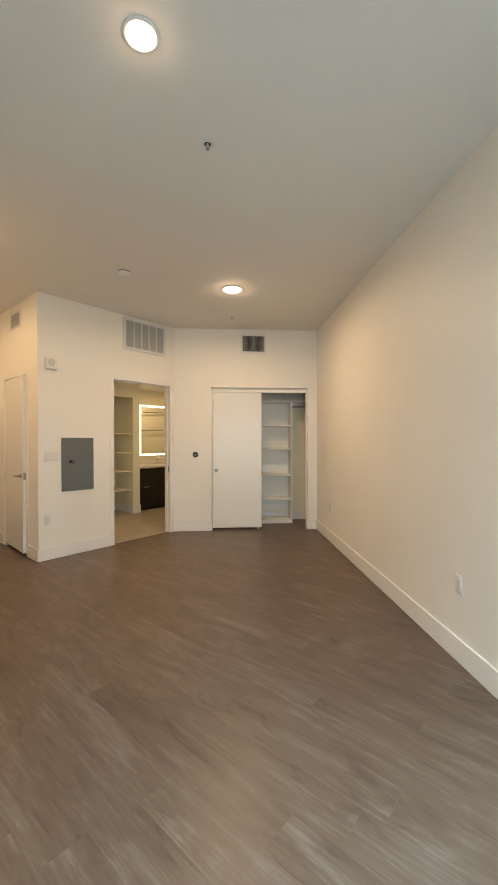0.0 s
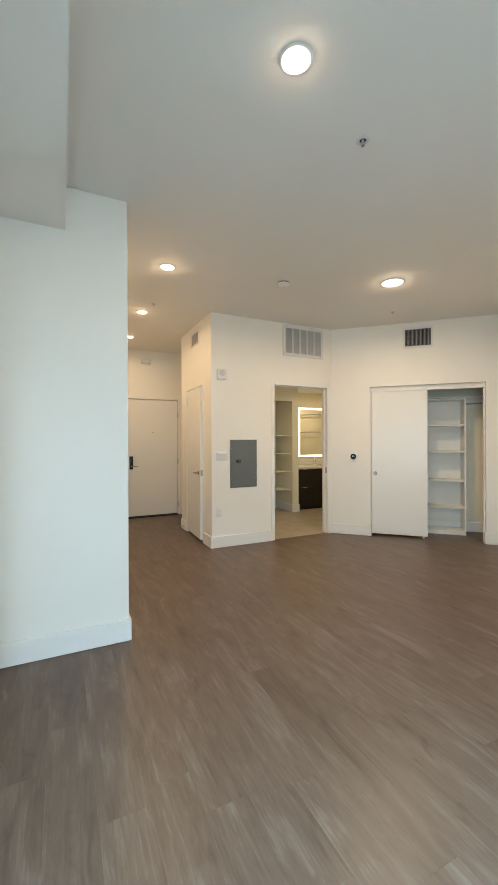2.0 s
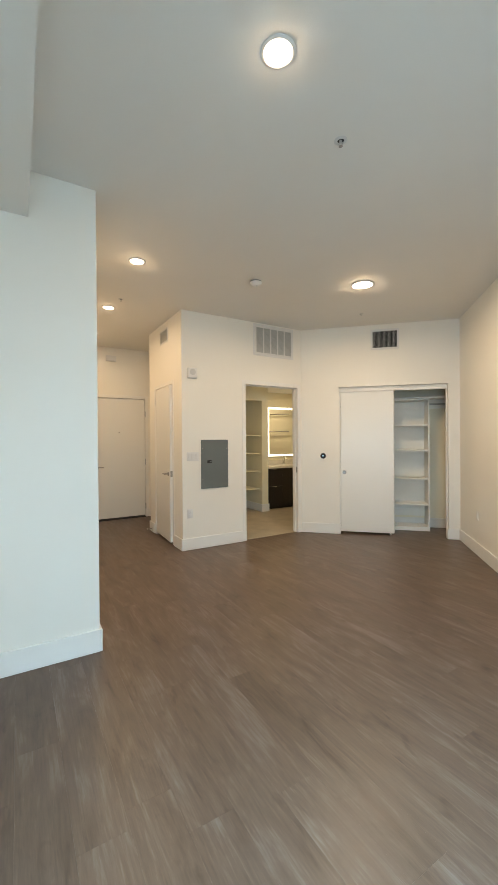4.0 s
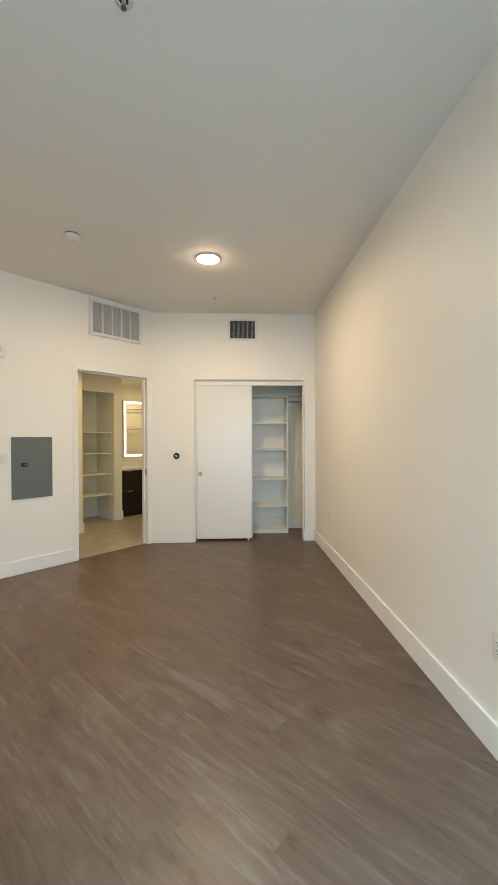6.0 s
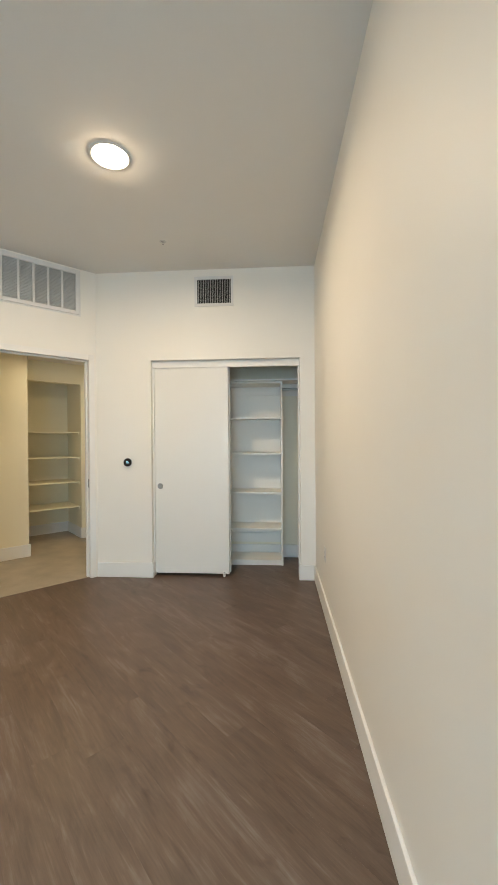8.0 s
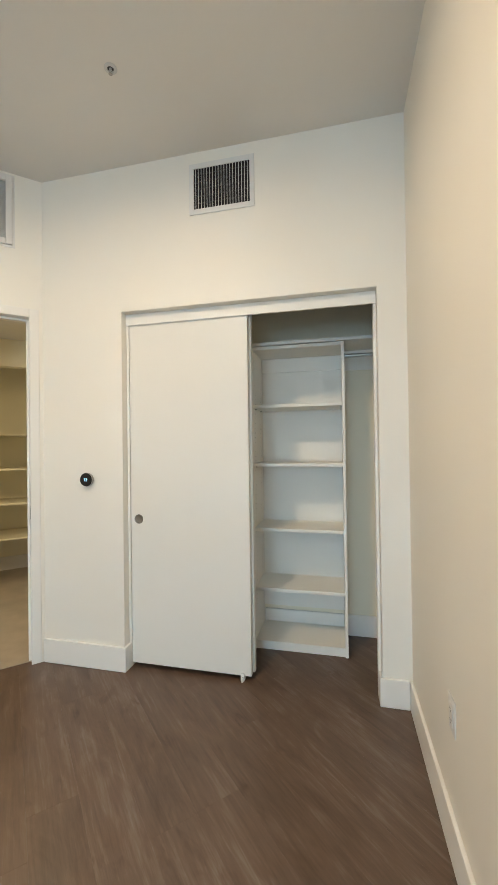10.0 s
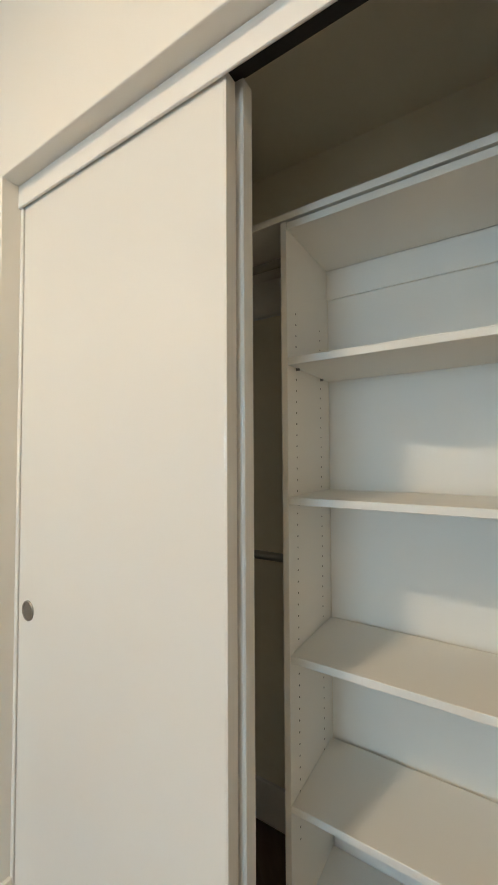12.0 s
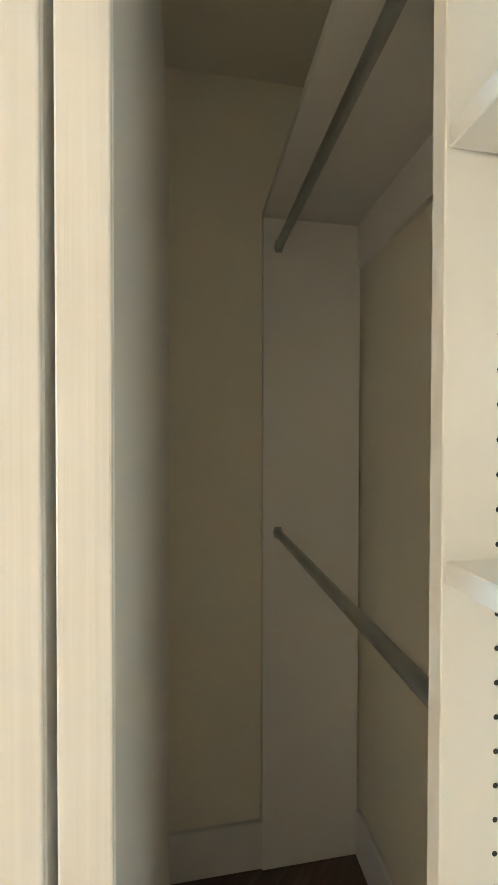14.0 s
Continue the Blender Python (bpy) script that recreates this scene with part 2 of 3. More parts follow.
def wall_open(x0, x1, y0, y1, h, a, b, top, soft=0.004):
    """A wall along x with one doorway from a to b, its exposed corners slightly rounded."""
    bm = bmesh.new()
    ring = [(x0, 0), (a, 0), (a, top), (b, top), (b, 0), (x1, 0), (x1, h), (x0, h)]
    front = [bm.verts.new((x, y0, z)) for x, z in ring]
    back = [bm.verts.new((x, y1, z)) for x, z in ring]
    bm.faces.new(front)
    bm.faces.new(list(reversed(back)))
    n = len(ring)
    for i in range(n):
        bm.faces.new((front[i], back[i], back[(i + 1) % n], front[(i + 1) % n]))
    bmesh.ops.recalc_face_normals(bm, faces=bm.faces)
    bm.edges.ensure_lookup_table()
    lip = [e for e in bm.edges if e.verts[0] in front and e.verts[1] in front
           and all(a - 1e-5 <= v.co.x <= b + 1e-5 and v.co.z <= top + 1e-5 for v in e.verts)]
    bmesh.ops.bevel(bm, geom=lip, offset=soft, segments=2, affect='EDGES', profile=0.5)
    return bm

# ---- large structure ----
RX = 1.43          # face of the long wall
CY = 5.70          # face of the closet wall
OL, OR_, OH = -0.186, 1.285, 2.16    # closet opening
DG = 4.555         # face of the diagonal wall, in hall axes
struct("subfloor", B((-7, 3, -4, 10, -0.20, -0.014)), SUBFLOOR, "dark underlay below the plank floor", "floor")
struct("ceiling", B((-7, 3, -1.14, 10.0, CEIL, CEIL + 0.15)), CEILING, "matt off-white painted flat ceiling", "ceiling")
struct("wall_east", B((RX, RX + 0.14, -1.2, 6.6, 0, CEIL)), WALL, "long plain cream painted wall", "wall")
struct("wall_closet", wall_open(-0.79, RX, CY, CY + 0.115, CEIL, OL, OR_, OH),
       WALL, "cream painted wall with the closet opening", "wall")
struct("wall_closet_side", B((-0.445, -0.325, CY + 0.115, 9.6, 0, CEIL)), CLOSET_TINTED, "cream painted closet side wall", "wall")
struct("wall_closet_back", B((-0.325, RX, 6.43, 6.55, 0, CEIL)), CLOSET_TINTED, "cream painted closet back wall", "wall")
struct("closet_ceiling", B((-0.325, RX, CY + 0.115, 6.43, 2.42, 2.5)), CLOSET_TINTED, "cream painted closet ceiling", "ceiling")

DL, DR_, DH = 2.53, 3.430, 2.165     # bathroom doorway, hall axes
struct("wall_diagonal", wall_open(1.60, 3.545, DG, DG + 0.12, CEIL, DL - 0.03, DR_ + 0.03, DH + 0.03), WALL, "cream painted diagonal wall with the bathroom doorway", "wall", HALL)
HN, HF, HH = 4.90, 5.62, 2.15        # hall closet doorway
struct("wall_hall", wall_open(DG + 0.12, 5.92, -0.12, 0, CEIL, HN - 0.03, HF + 0.03, HH + 0.03), WALL, "cream painted hall wall with a narrow door", "wall", HALL @ pose(1.60, 0, 0, 0, 0, 90))
struct("wall_hall_return", B((1.72, 2.05, 5.80, 5.92, 0, CEIL)), WALL, "short cream painted return wall", "wall", HALL)
struct("wall_entry_side", B((2.05, 2.17, 5.80, 7.17, 0, CEIL)), WALL, "cream painted wall beside the entry door", "wall", HALL)
EL, ER, EH = 0.93, 1.845, 2.155      # entry doorway
ED = 7.05
struct("wall_entry", wall_open(0.16, 2.05, ED, ED + 0.14, CEIL, EL - 0.03, ER + 0.03, EH + 0.03), WALL, "cream painted wall with the entry door", "wall", HALL)
struct("wall_hall_west", B((0.10, 0.28, 2.80, 7.05, 0, CEIL)), WALL, "cream painted hall side wall", "wall", HALL)
struct("wall_partition", B((-0.62, 0.28, 2.652, 2.80, 0, CEIL), bevel=0.006, seg=2), WALL, "off-white painted partition wall end", "wall", HALL)
struct("wall_alcove", B((-0.62, -0.50, 1.85, 2.652, 0, CEIL)), WALL, "off-white painted short alcove wall", "wall", HALL)
struct("soffit", B((-0.70, -0.11, 0.9, 2.652, 2.752, CEIL)), CEILING, "off-white boxed-down ceiling soffit", "ceiling", HALL)
struct("wall_west", B((-1.84, -1.70, -1.2, 1.06, 0, CEIL)), WALL, "off-white painted wall beside the window", "wall")
WL, WR, WB, WT = -0.5, 1.38, 0.1, 2.6
struct("wall_window", B((-1.70, WL, -1.14, -1.0, 0, CEIL), (WR, RX, -1.14, -1.0, 0, CEIL), (WL, WR, -1.14, -1.0, 0, WB), (WL, WR, -1.14, -1.0, WT, CEIL)),
       WALL, "off-white painted wall with a large window", "wall")
struct("ground", B((-200, 200, -200, -4.2, -3.2, -3.0)), OUTSIDE, "grey paved ground outside", "ground")

# bathroom shell, sawn off along the closet's side wall
def bath_slab(*b):
    bm = B(b)
    r = math.sqrt(0.5)
    bmesh.ops.bisect_plane(bm, geom=bm.verts[:] + bm.edges[:] + bm.faces[:], plane_co=(-0.385 * r, 0.385 * r, 0), plane_no=(r, -r, 0), clear_outer=True)
    bmesh.ops.holes_fill(bm, edges=[x for x in bm.edges if x.is_boundary])
    return bm


struct("bathroom_floor", bath_slab(2.12, 7.2, DG + 0.045, 7.0, -0.013, 0.004), TILE, "beige stone-look bathroom floor", "floor", HALL)
struct("wall_hall_closet", B((2.02, 2.12, DG + 0.12, 5.80, 0, CEIL)), WALL, "plain wall inside the hall closet", "wall", HALL)
struct("bathroom_ceiling", bath_slab(2.12, 6.6, DG + 0.12, 7.0, BATH_CEIL, BATH_CEIL + 0.08), CEILING, "off-white bathroom ceiling", "ceiling", HALL)
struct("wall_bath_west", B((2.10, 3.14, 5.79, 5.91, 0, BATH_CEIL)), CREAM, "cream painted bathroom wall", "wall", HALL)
NW, NE, ND, NB, NH = 3.02, 3.89, 6.25, 6.87, 2.155   # linen niche
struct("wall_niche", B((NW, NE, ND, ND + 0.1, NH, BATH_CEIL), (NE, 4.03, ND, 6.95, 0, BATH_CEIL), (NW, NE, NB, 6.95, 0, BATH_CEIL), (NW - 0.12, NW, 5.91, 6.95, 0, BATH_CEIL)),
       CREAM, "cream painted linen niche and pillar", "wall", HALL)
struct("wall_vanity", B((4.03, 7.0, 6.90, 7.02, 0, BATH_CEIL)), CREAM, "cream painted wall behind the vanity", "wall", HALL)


def baseboard(runs, m, label="white painted square baseboard"):
    """One board per run: x0, x1, y0, y1."""
    for x0, x1, y0, y1 in runs:
        ob = part("baseboard", B((x0, x1, y0, y1, 0.001, 0.148), bevel=0.004, seg=2), TRIM)
        ob.matrix_world = m
        tagged(ob, label, "baseboard", "baseboards", "structure")


BT = 0.015
SF, SB = 6.111, 6.425     # closet shelving, front and back
SL, SR = 0.514, 1.124
baseboard([(RX - BT, RX, -1.0, CY - BT), (-0.74, OL + BT, CY - BT, CY), (OR_ - BT, RX - BT, CY - BT, CY),
           (OL, OL + BT, CY, CY + 0.056), (OR_ - BT, OR_, CY, CY + 0.056),
           (-0.325, -0.325 + BT, CY + 0.115, 6.40), (-0.31, SL - 0.001, 6.43 - BT, 6.43), (SL + 0.021, SR - 0.021, 6.43 - BT, 6.43), (SR + 0.001, RX, 6.43 - BT, 6.43), (RX - BT, RX, CY + 0.115, 6.415),
           (-1.70, -1.70 + BT, -0.98, 0.98), (-1.68, RX - BT, -1.0, -1.0 + BT)], I4)
baseboard([(1.60 - BT, DL - 0.056, DG - BT, DG), (1.60 - BT, 1.60, DG, HN - 0.05), (1.60 - BT, 1.60, HF + 0.055, 5.92 + BT), (1.60, 2.05, 5.92, 5.92 + BT),
           (2.05 - BT, 2.05, 5.935, ED), (0.28, EL - 0.05, ED - BT, ED), (ER + 0.05, 2.03, ED - BT, ED),
           (0.28, 0.28 + BT, 2.652 - BT, ED - BT), (-0.50, 0.28, 2.652 - BT, 2.652), (-0.50, -0.50 + BT, 1.9, 2.63),
           (2.10, 3.14 + BT, 5.79 - BT, 5.79), (NE - BT, 4.03 + BT, ND - BT, ND), (NE - BT, NE, ND, NB), (NW, NE - BT, NB - BT, NB), (4.03, 4.03 + BT, ND, 6.34)], HALL)


# ---- doors and windows ----
def door_frame(parent, a, b, h, face, depth, proud=0.006, width=0.055):
    """Painted steel frame round an opening that runs along x, face at y = face."""
    for x0, x1 in ((a - width, a), (b, b + width)):
        part("jamb", B((x0, x1, face - proud, face + depth + proud, 0.001, h + width), bevel=0.003, seg=2), TRIM, parent)
    part("head", B((a, b, face - proud, face + depth + proud, h, h + width), bevel=0.003, seg=2), TRIM, parent)
    part("stop", B((a, a + 0.014, face + 0.05, face + 0.09, 0.003, h - 0.014), (b - 0.014, b, face + 0.05, face + 0.09, 0.003, h - 0.014),
                   (a, b, face + 0.05, face + 0.09, h - 0.014, h), bevel=0.002), TRIM, parent)


def lever(parent, x, y, z, toward, reach):
    """A lever handle with a round rose; toward: outward direction of y, reach: signed length along x."""
    lv = part("door_handle", cyl(bmesh.new(), (x, y, z), (0, toward, 0), 0.027, 0.027, 0.009, 28, 0.002), STEEL, parent, "satin steel lever handle", True)
    bm = bmesh.new()
    cyl(bm, (x, y + toward * 0.009, z), (0, toward, 0), 0.010, 0.010, 0.045, 16)
    cyl(bm, (x - math.copysign(0.012, reach), y + toward * 0.052, z), (reach, 0, 0), 0.009, 0.008, abs(reach), 16, 0.002)
    part("lever", bm, STEEL, lv, "", True)


# bathroom door frame, no leaf in sight
bd = thing("door_1", HALL, "white painted open bathroom doorway frame", "door frame", "", "structure")
door_frame(bd, DL, DR_, DH, DG, 0.12)
part("strike_plate", B((DR_ - 0.002, DR_ + 0.0005, DG + 0.012, DG + 0.044, 0.90, 0.985), bevel=0.001), STEEL, bd, "small steel strike plate")

# hall closet door, ajar: leaf hinged at the far side; built in axes turned so that x runs along the hall wall
HW = HALL @ pose(1.60, 0, 0, 0, 0, 90)      # x: down the hall, y: out of the wall's far side reversed
hd = thing("door_2", HW, "narrow white flush hall door standing slightly ajar", "door", "", "structure")
for x0, x1 in ((HN - 0.05, HN), (HF, HF + 0.05)):
    part("jamb", B((x0, x1, -0.126, 0.006, 0.001, HH + 0.05), bevel=0.003, seg=2), TRIM, hd)
part("head", B((HN, HF, -0.126, 0.006, HH, HH + 0.05), bevel=0.003, seg=2), TRIM, hd)
leaf = part("leaf", B((-(HF - HN) + 0.006, -0.003, -0.04, 0.0, 0.034, HH - 0.016), bevel=0.002), DOOR, hd, "flush white painted leaf")
leaf.matrix_basis = pose(HF, 0.0, 0, 0, 0, -3.0)
lever(leaf, -(HF - HN) + 0.075, 0.0, 0.945, 1, 0.115)
part("latch_plate", B((-(HF - HN) + 0.0035, -(HF - HN) + 0.0062, -0.034, -0.006, 0.905, 0.985), bevel=0.0005), STEEL, leaf, "steel latch plate on the edge")
for hz in (0.22, 1.08, 1.92):
    part("hinge", cyl(bmesh.new(), (HF + 0.003, 0.008, hz), (0, 0, 1), 0.007, 0.007, 0.1, 12), TRIM, hd, "white painted hinge knuckle", True)

# entry door, closed
ed = thing("door_3", HALL, "closed white flush entry door with black lock", "door", "", "structure")
door_frame(ed, EL, ER, EH, ED, 0.10)
eleaf = part("leaf", B((EL + 0.004, ER - 0.004, ED + 0.012, ED + 0.054, 0.02, EH - 0.009), bevel=0.002), DOOR, ed, "flush white painted leaf")
part("threshold", B((EL, ER, ED - 0.03, ED + 0.10, 0.001, 0.014), bevel=0.004), RUBBER, ed, "dark low threshold")
part("door_sweep", B((EL + 0.006, ER - 0.006, ED + 0.006, ED + 0.012, 0.016, 0.030)), RUBBER, ed, "dark rubber sweep")
for hz in (0.20, 1.01, 1.88):
    part("hinge", B((ER - 0.004, ER + 0.012, ED - 0.008, ED + 0.004, hz - 0.055, hz + 0.055), bevel=0.004, seg=2), SATIN, ed, "steel butt hinge")
lock = part("smart_lock", B((EL + 0.03, EL + 0.092, ED - 0.022, ED + 0.006, 0.88, 1.115), bevel=0.008, seg=3), BLACK, ed, "tall black electronic lock plate", True)
bm = bmesh.new()
cyl(bm, (EL + 0.061, ED - 0.022, 0.935), (0, -1, 0), 0.012, 0.012, 0.04, 16)
cyl(bm, (EL + 0.05, ED - 0.058, 0.935), (1, 0, 0), 0.010, 0.009, 0.125, 16, 0.002)
part("lever", bm, STEEL, lock, "satin steel lever", True)
part("thumb_turn", cyl(bmesh.new(), (EL + 0.061, ED - 0.022, 1.06), (0, -1, 0), 0.016, 0.014, 0.012, 20), RUBBER, lock, "", True)
part("peephole", cyl(bmesh.new(), (1.382, ED + 0.006, 1.549), (0, -1, 0), 0.009, 0.008, 0.005, 16), RUBBER, ed, "small dark peephole", True)

# window behind
wi = thing("window_1", I4, "large white framed window in the end wall", "window", "", "structure")
for nm, b in (("window_frame", (WL, WL + 0.06, -1.12, -1.04, WB, WT)), ("window_frame", (WR - 0.06, WR, -1.12, -1.04, WB, WT)),
              ("window_frame", (WL + 0.06, WR - 0.06, -1.12, -1.04, WB, WB + 0.06)), ("window_frame", (WL + 0.06, WR - 0.06, -1.12, -1.04, WT - 0.06, WT)),
              ("mullion", (0.57, 0.63, -1.12, -1.04, WB + 0.06, WT - 0.06))):
    part(nm, B(b, bevel=0.004), TRIM, wi)
for x0, x1 in ((WL + 0.06, 0.57), (0.63, WR - 0.06)):
    p = part("pane", B((x0, x1, -1.085, -1.079, WB + 0.06, WT - 0.06)), GLASS, wi)
    p.visible_shadow = False

# ---- closet: bypass doors, track, shelving ----
cj = thing("closet_frame", I4, "white painted closet opening lining and track fascia", "door frame", "", "structure")
part("jamb", B((OL, OL + 0.016, CY + 0.054, CY + 0.100, 0.001, OH - 0.008), bevel=0.003, seg=2), TRIM, cj)
part("jamb", B((OR_ - 0.016, OR_, CY + 0.054, CY + 0.100, 0.001, OH - 0.008), bevel=0.003, seg=2), TRIM, cj)
part("fascia", B((OL + 0.001, OR_ - 0.001, CY + 0.046, CY + 0.054, OH - 0.070, OH - 0.001), bevel=0.003, seg=2), TRIM, cj)
part("track", B((OL + 0.016, OR_ - 0.016, CY + 0.050, CY + 0.113, OH - 0.03, OH - 0.002)), DARK, cj, "dark double door track")

DY = CY + 0.058
D_R = 0.580


def bypass_door(y, x0, x1, pull_x, label, top=OH - 0.050):
    d = thing("sliding_door", I4, label, "sliding door", "bypass closet doors")
    part("panel", B((x0, x1 - 0.004, y, y + 0.035, 0.028, top), bevel=0.0025, seg=2), DOOR, d)
    part("edge_lipping", B((x1 - 0.0058, x1, y + 0.0006, y + 0.0344, 0.0284, top - 0.0004), bevel=0.0016, seg=2), LIPPING, d, "painted wood edge with upright grain")
    if pull_x is not None:
        pl = part("finger_pull", lathe(bmesh.new(), [(0.021, 0.0), (0.021, -0.0015), (0.027, -0.0028), (0.0285, -0.001), (0.0285, 0.001)][::-1], (pull_x, y - 0.0012, 0.905), (0, 1, 0), 36, False), STEEL, d, "round satin steel finger pull ring", True)
        part("cup", lathe(bmesh.new(), [(0.0212, -0.0022), (0.0205, -0.0005), (0.012, 0.0001), (0.0, 0.0004)], (pull_x, y - 0.0012, 0.905), (0, 1, 0), 32, False), STEEL, pl, "", True)
    return d


d1 = bypass_door(DY, -0.167, D_R, -0.115, "white flush sliding closet door with round pull")
part("floor_guide", B((D_R - 0.062, D_R - 0.040, DY - 0.012, DY + 0.03, 0.001, 0.045), (D_R - 0.056, D_R - 0.046, DY - 0.026, DY - 0.012, 0.001, 0.03), bevel=0.003, seg=2), PLASTIC, d1, "small white plastic floor guide", True)
bypass_door(DY + 0.046, -0.160, D_R + 0.011, None, "white flush sliding closet door stacked behind", OH - 0.034)

shelf_unit = thing("closet_shelving", I4, "white melamine closet shelf tower with five shelves", "shelving")
for x0 in (SL, SR - 0.019):
    side = part("side_panel", B((x0, x0 + 0.019, SF, SB, 0.003, 1.998), bevel=0.0012), MELAMINE, shelf_unit)
    bm = bmesh.new()
    inner = x0 + 0.019 if x0 == SL else x0
    out = 1 if x0 == SL else -1
    for hy in (SF + 0.056, SF + 0.238):
        for k in range(47):
            hz = 1.751 - 0.032 * k
            cyl(bm, (inner + out * 0.0002, hy, hz), (out, 0, 0), 0.0026, 0.0026, 0.0005, 8)
    tagged(part("pin_hole_strip", bm, RUBBER, side, "two rows of small shelf pin holes"), kind="stuff")
for sz in (1.592, 1.205, 0.779, 0.387):
    sh = part("shelf", B((SL + 0.0192, SR - 0.0192, SF + 0.003, SB - 0.012, sz, sz + 0.021), bevel=0.0015), MELAMINE, shelf_unit)
    for px in (SL + 0.024, SR - 0.024):
        for py in (SF + 0.056, SF + 0.238):
            part("shelf_pin", cyl(bmesh.new(), (px - 0.004, py, sz - 0.004), (1, 0, 0), 0.004, 0.004, 0.009, 10), STEEL, sh, "", True)
part("bottom_shelf", B((SL + 0.0192, SR - 0.0192, SF + 0.003, SB - 0.0115, 0.042, 0.062), bevel=0.0015), MELAMINE, shelf_unit)
part("kick_board", B((SL + 0.0192, SR - 0.0192, SF + 0.012, SF + 0.028, 0.003, 0.042)), MELAMINE, shelf_unit)
part("back_panel", B((SL + 0.0192, SR - 0.0192, SB + 0.0005, SB + 0.004, 0.20, 1.997)), MELAMINE, shelf_unit, "thin white back panel")
part("top_shelf", B((SL + 0.0192, SR - 0.0192, SF + 0.003, SB - 0.012, 1.976, 1.997), bevel=0.0015), MELAMINE, shelf_unit)
part("back_rail", B((SL + 0.0192, SR - 0.0192, SB - 0.012, SB, 1.876, 1.9757), bevel=0.001), MELAMINE, shelf_unit)
part("back_rail", B((SL + 0.0192, SR - 0.0192, SB - 0.019, SB, 0.181, 0.284), bevel=0.001), MELAMINE, shelf_unit)

long_shelf = thing("closet_top_shelf", I4, "long white melamine shelf across the closet top", "shelf")
part("board", B((-0.323, RX - 0.002, SF + 0.0015, 6.428, 2.003, 2.023), bevel=0.0006), MELAMINE, long_shelf)
part("edge_band", B((-0.323, RX - 0.002, SF, SF + 0.0015, 2.003, 2.023)), MELAMINE, long_shelf)


def hanging(name_label, x0, x1, panel_x, rods):
    """A side panel, back rail and hanging rods between x0 and x1."""
    h = thing("hanging_section", I4, name_label, "closet rail", "hanging sections")
    if panel_x is not None:
        part("side_panel", B((panel_x, panel_x + 0.019, SF, 6.42, 0.003, 1.998), bevel=0.0012), MELAMINE, h)
    part("back_rail", B((x0, x1, 6.412, 6.428, 1.866, 2.002), bevel=0.001), MELAMINE, h)
    for rz in rods:
        if rz < 1.5:
            for sx, sz in ((0.131, 0.740), (0.138, 0.406)):
                part("screw", cyl(bmesh.new(), (sx, 6.429, sz), (0, -1, 0), 0.005, 0.004, 0.002, 12), STEEL, h, "", True)
        rd = part("hanging_rod", cyl(bmesh.new(), (x0 + 0.004, SF + 0.047, rz), (1, 0, 0), 0.0125, 0.0125, x1 - x0 - 0.008, 24), ROD, h, "oval satin metal rod", True)
        for ex, s in ((x0, 1), (x1, -1)):
            bm = B((min(ex, ex + s * 0.004), max(ex, ex + s * 0.004), SF + 0.036, SF + 0.058, rz - 0.017, rz + 0.018), bevel=0.0015)
            cyl(bm, (ex, SF + 0.047, rz), (s, 0, 0), 0.0145, 0.0145, 0.010, 20)
            part("rod_socket", bm, ROD, rd, "", True)
    return h


hanging("white closet section with two metal hanging rods", -0.304, SL, -0.323, (1.912, 1.045))
hanging("short white closet section with a metal rod", SR, RX - 0.003, None, (1.912,))


ds = thing("door_stop", HALL @ pose(1.60 - BT, 5.80, 0.05), "small steel spring door stop on the baseboard", "door stop")
part("mount", cyl(bmesh.new(), (0, 0, 0), (-1, 0, 0), 0.012, 0.010, 0.006, 16, 0.001), STEEL, ds, "", True)
bm = bmesh.new()
for k in range(14):
    cyl(bm, (-0.006 - k * 0.0045, 0, 0), (-1, 0, 0), 0.0055, 0.0065, 0.0035, 12)
part("spring", bm, STEEL, ds, "", True)
part("tip", cyl(bmesh.new(), (-0.068, 0, 0), (-1, 0, 0), 0.008, 0.007, 0.012, 14, 0.001), PLASTIC, ds, "white rubber tip", True)


# ---- vents, grilles, wall fixtures ----
def supply_vent():
    v = thing("supply_vent", I4, "white wall register with upright dark-gapped blades", "vent")
    x0, x1, z0, z1 = 0.262, 0.646, 2.677, 2.970
    i0, i1, j0, j1 = 0.290, 0.620, 2.707, 2.940
    y = CY - 0.008
    part("frame", B((x0, i0, y, CY + 0.002, z0, z1), (i1, x1, y, CY + 0.002, z0, z1), (i0, i1, y, CY + 0.002, z0, j0), (i0, i1, y, CY + 0.002, j1, z1), bevel=0.002), PLASTIC, v)
    # dark sheet on the wall stands for the shade inside the duct
    part("duct_shade_sheet", B((i0, i1, CY - 0.0015, CY - 0.0005, j0, j1)), DARK, v)
    for k in range(19):
        bx = i0 + (k + 0.7) * (i1 - i0) / 19.4
        part("blade", B((bx - 0.0010, bx + 0.0010, y + 0.001, CY - 0.002, j0, j1)), PLASTIC, v)
    # rear blades coloured dark, as if shaded deep in the duct
    for zz in (0.14, 0.32, 0.5, 0.68, 0.86):
        part("cross_blade", B((i0, i1, CY - 0.004, CY - 0.0018, j0 + zz * (j1 - j0) - 0.0025, j0 + zz * (j1 - j0) + 0.0025)), BLADE, v)
    for sx, sz in ((x0 + 0.014, 2.82), (x1 - 0.014, 2.85)):
        part("screw", cyl(bmesh.new(), (sx, y, sz), (0, -1, 0), 0.004, 0.003, 0.0015, 12), PLASTIC, v, "", True)


supply_vent()


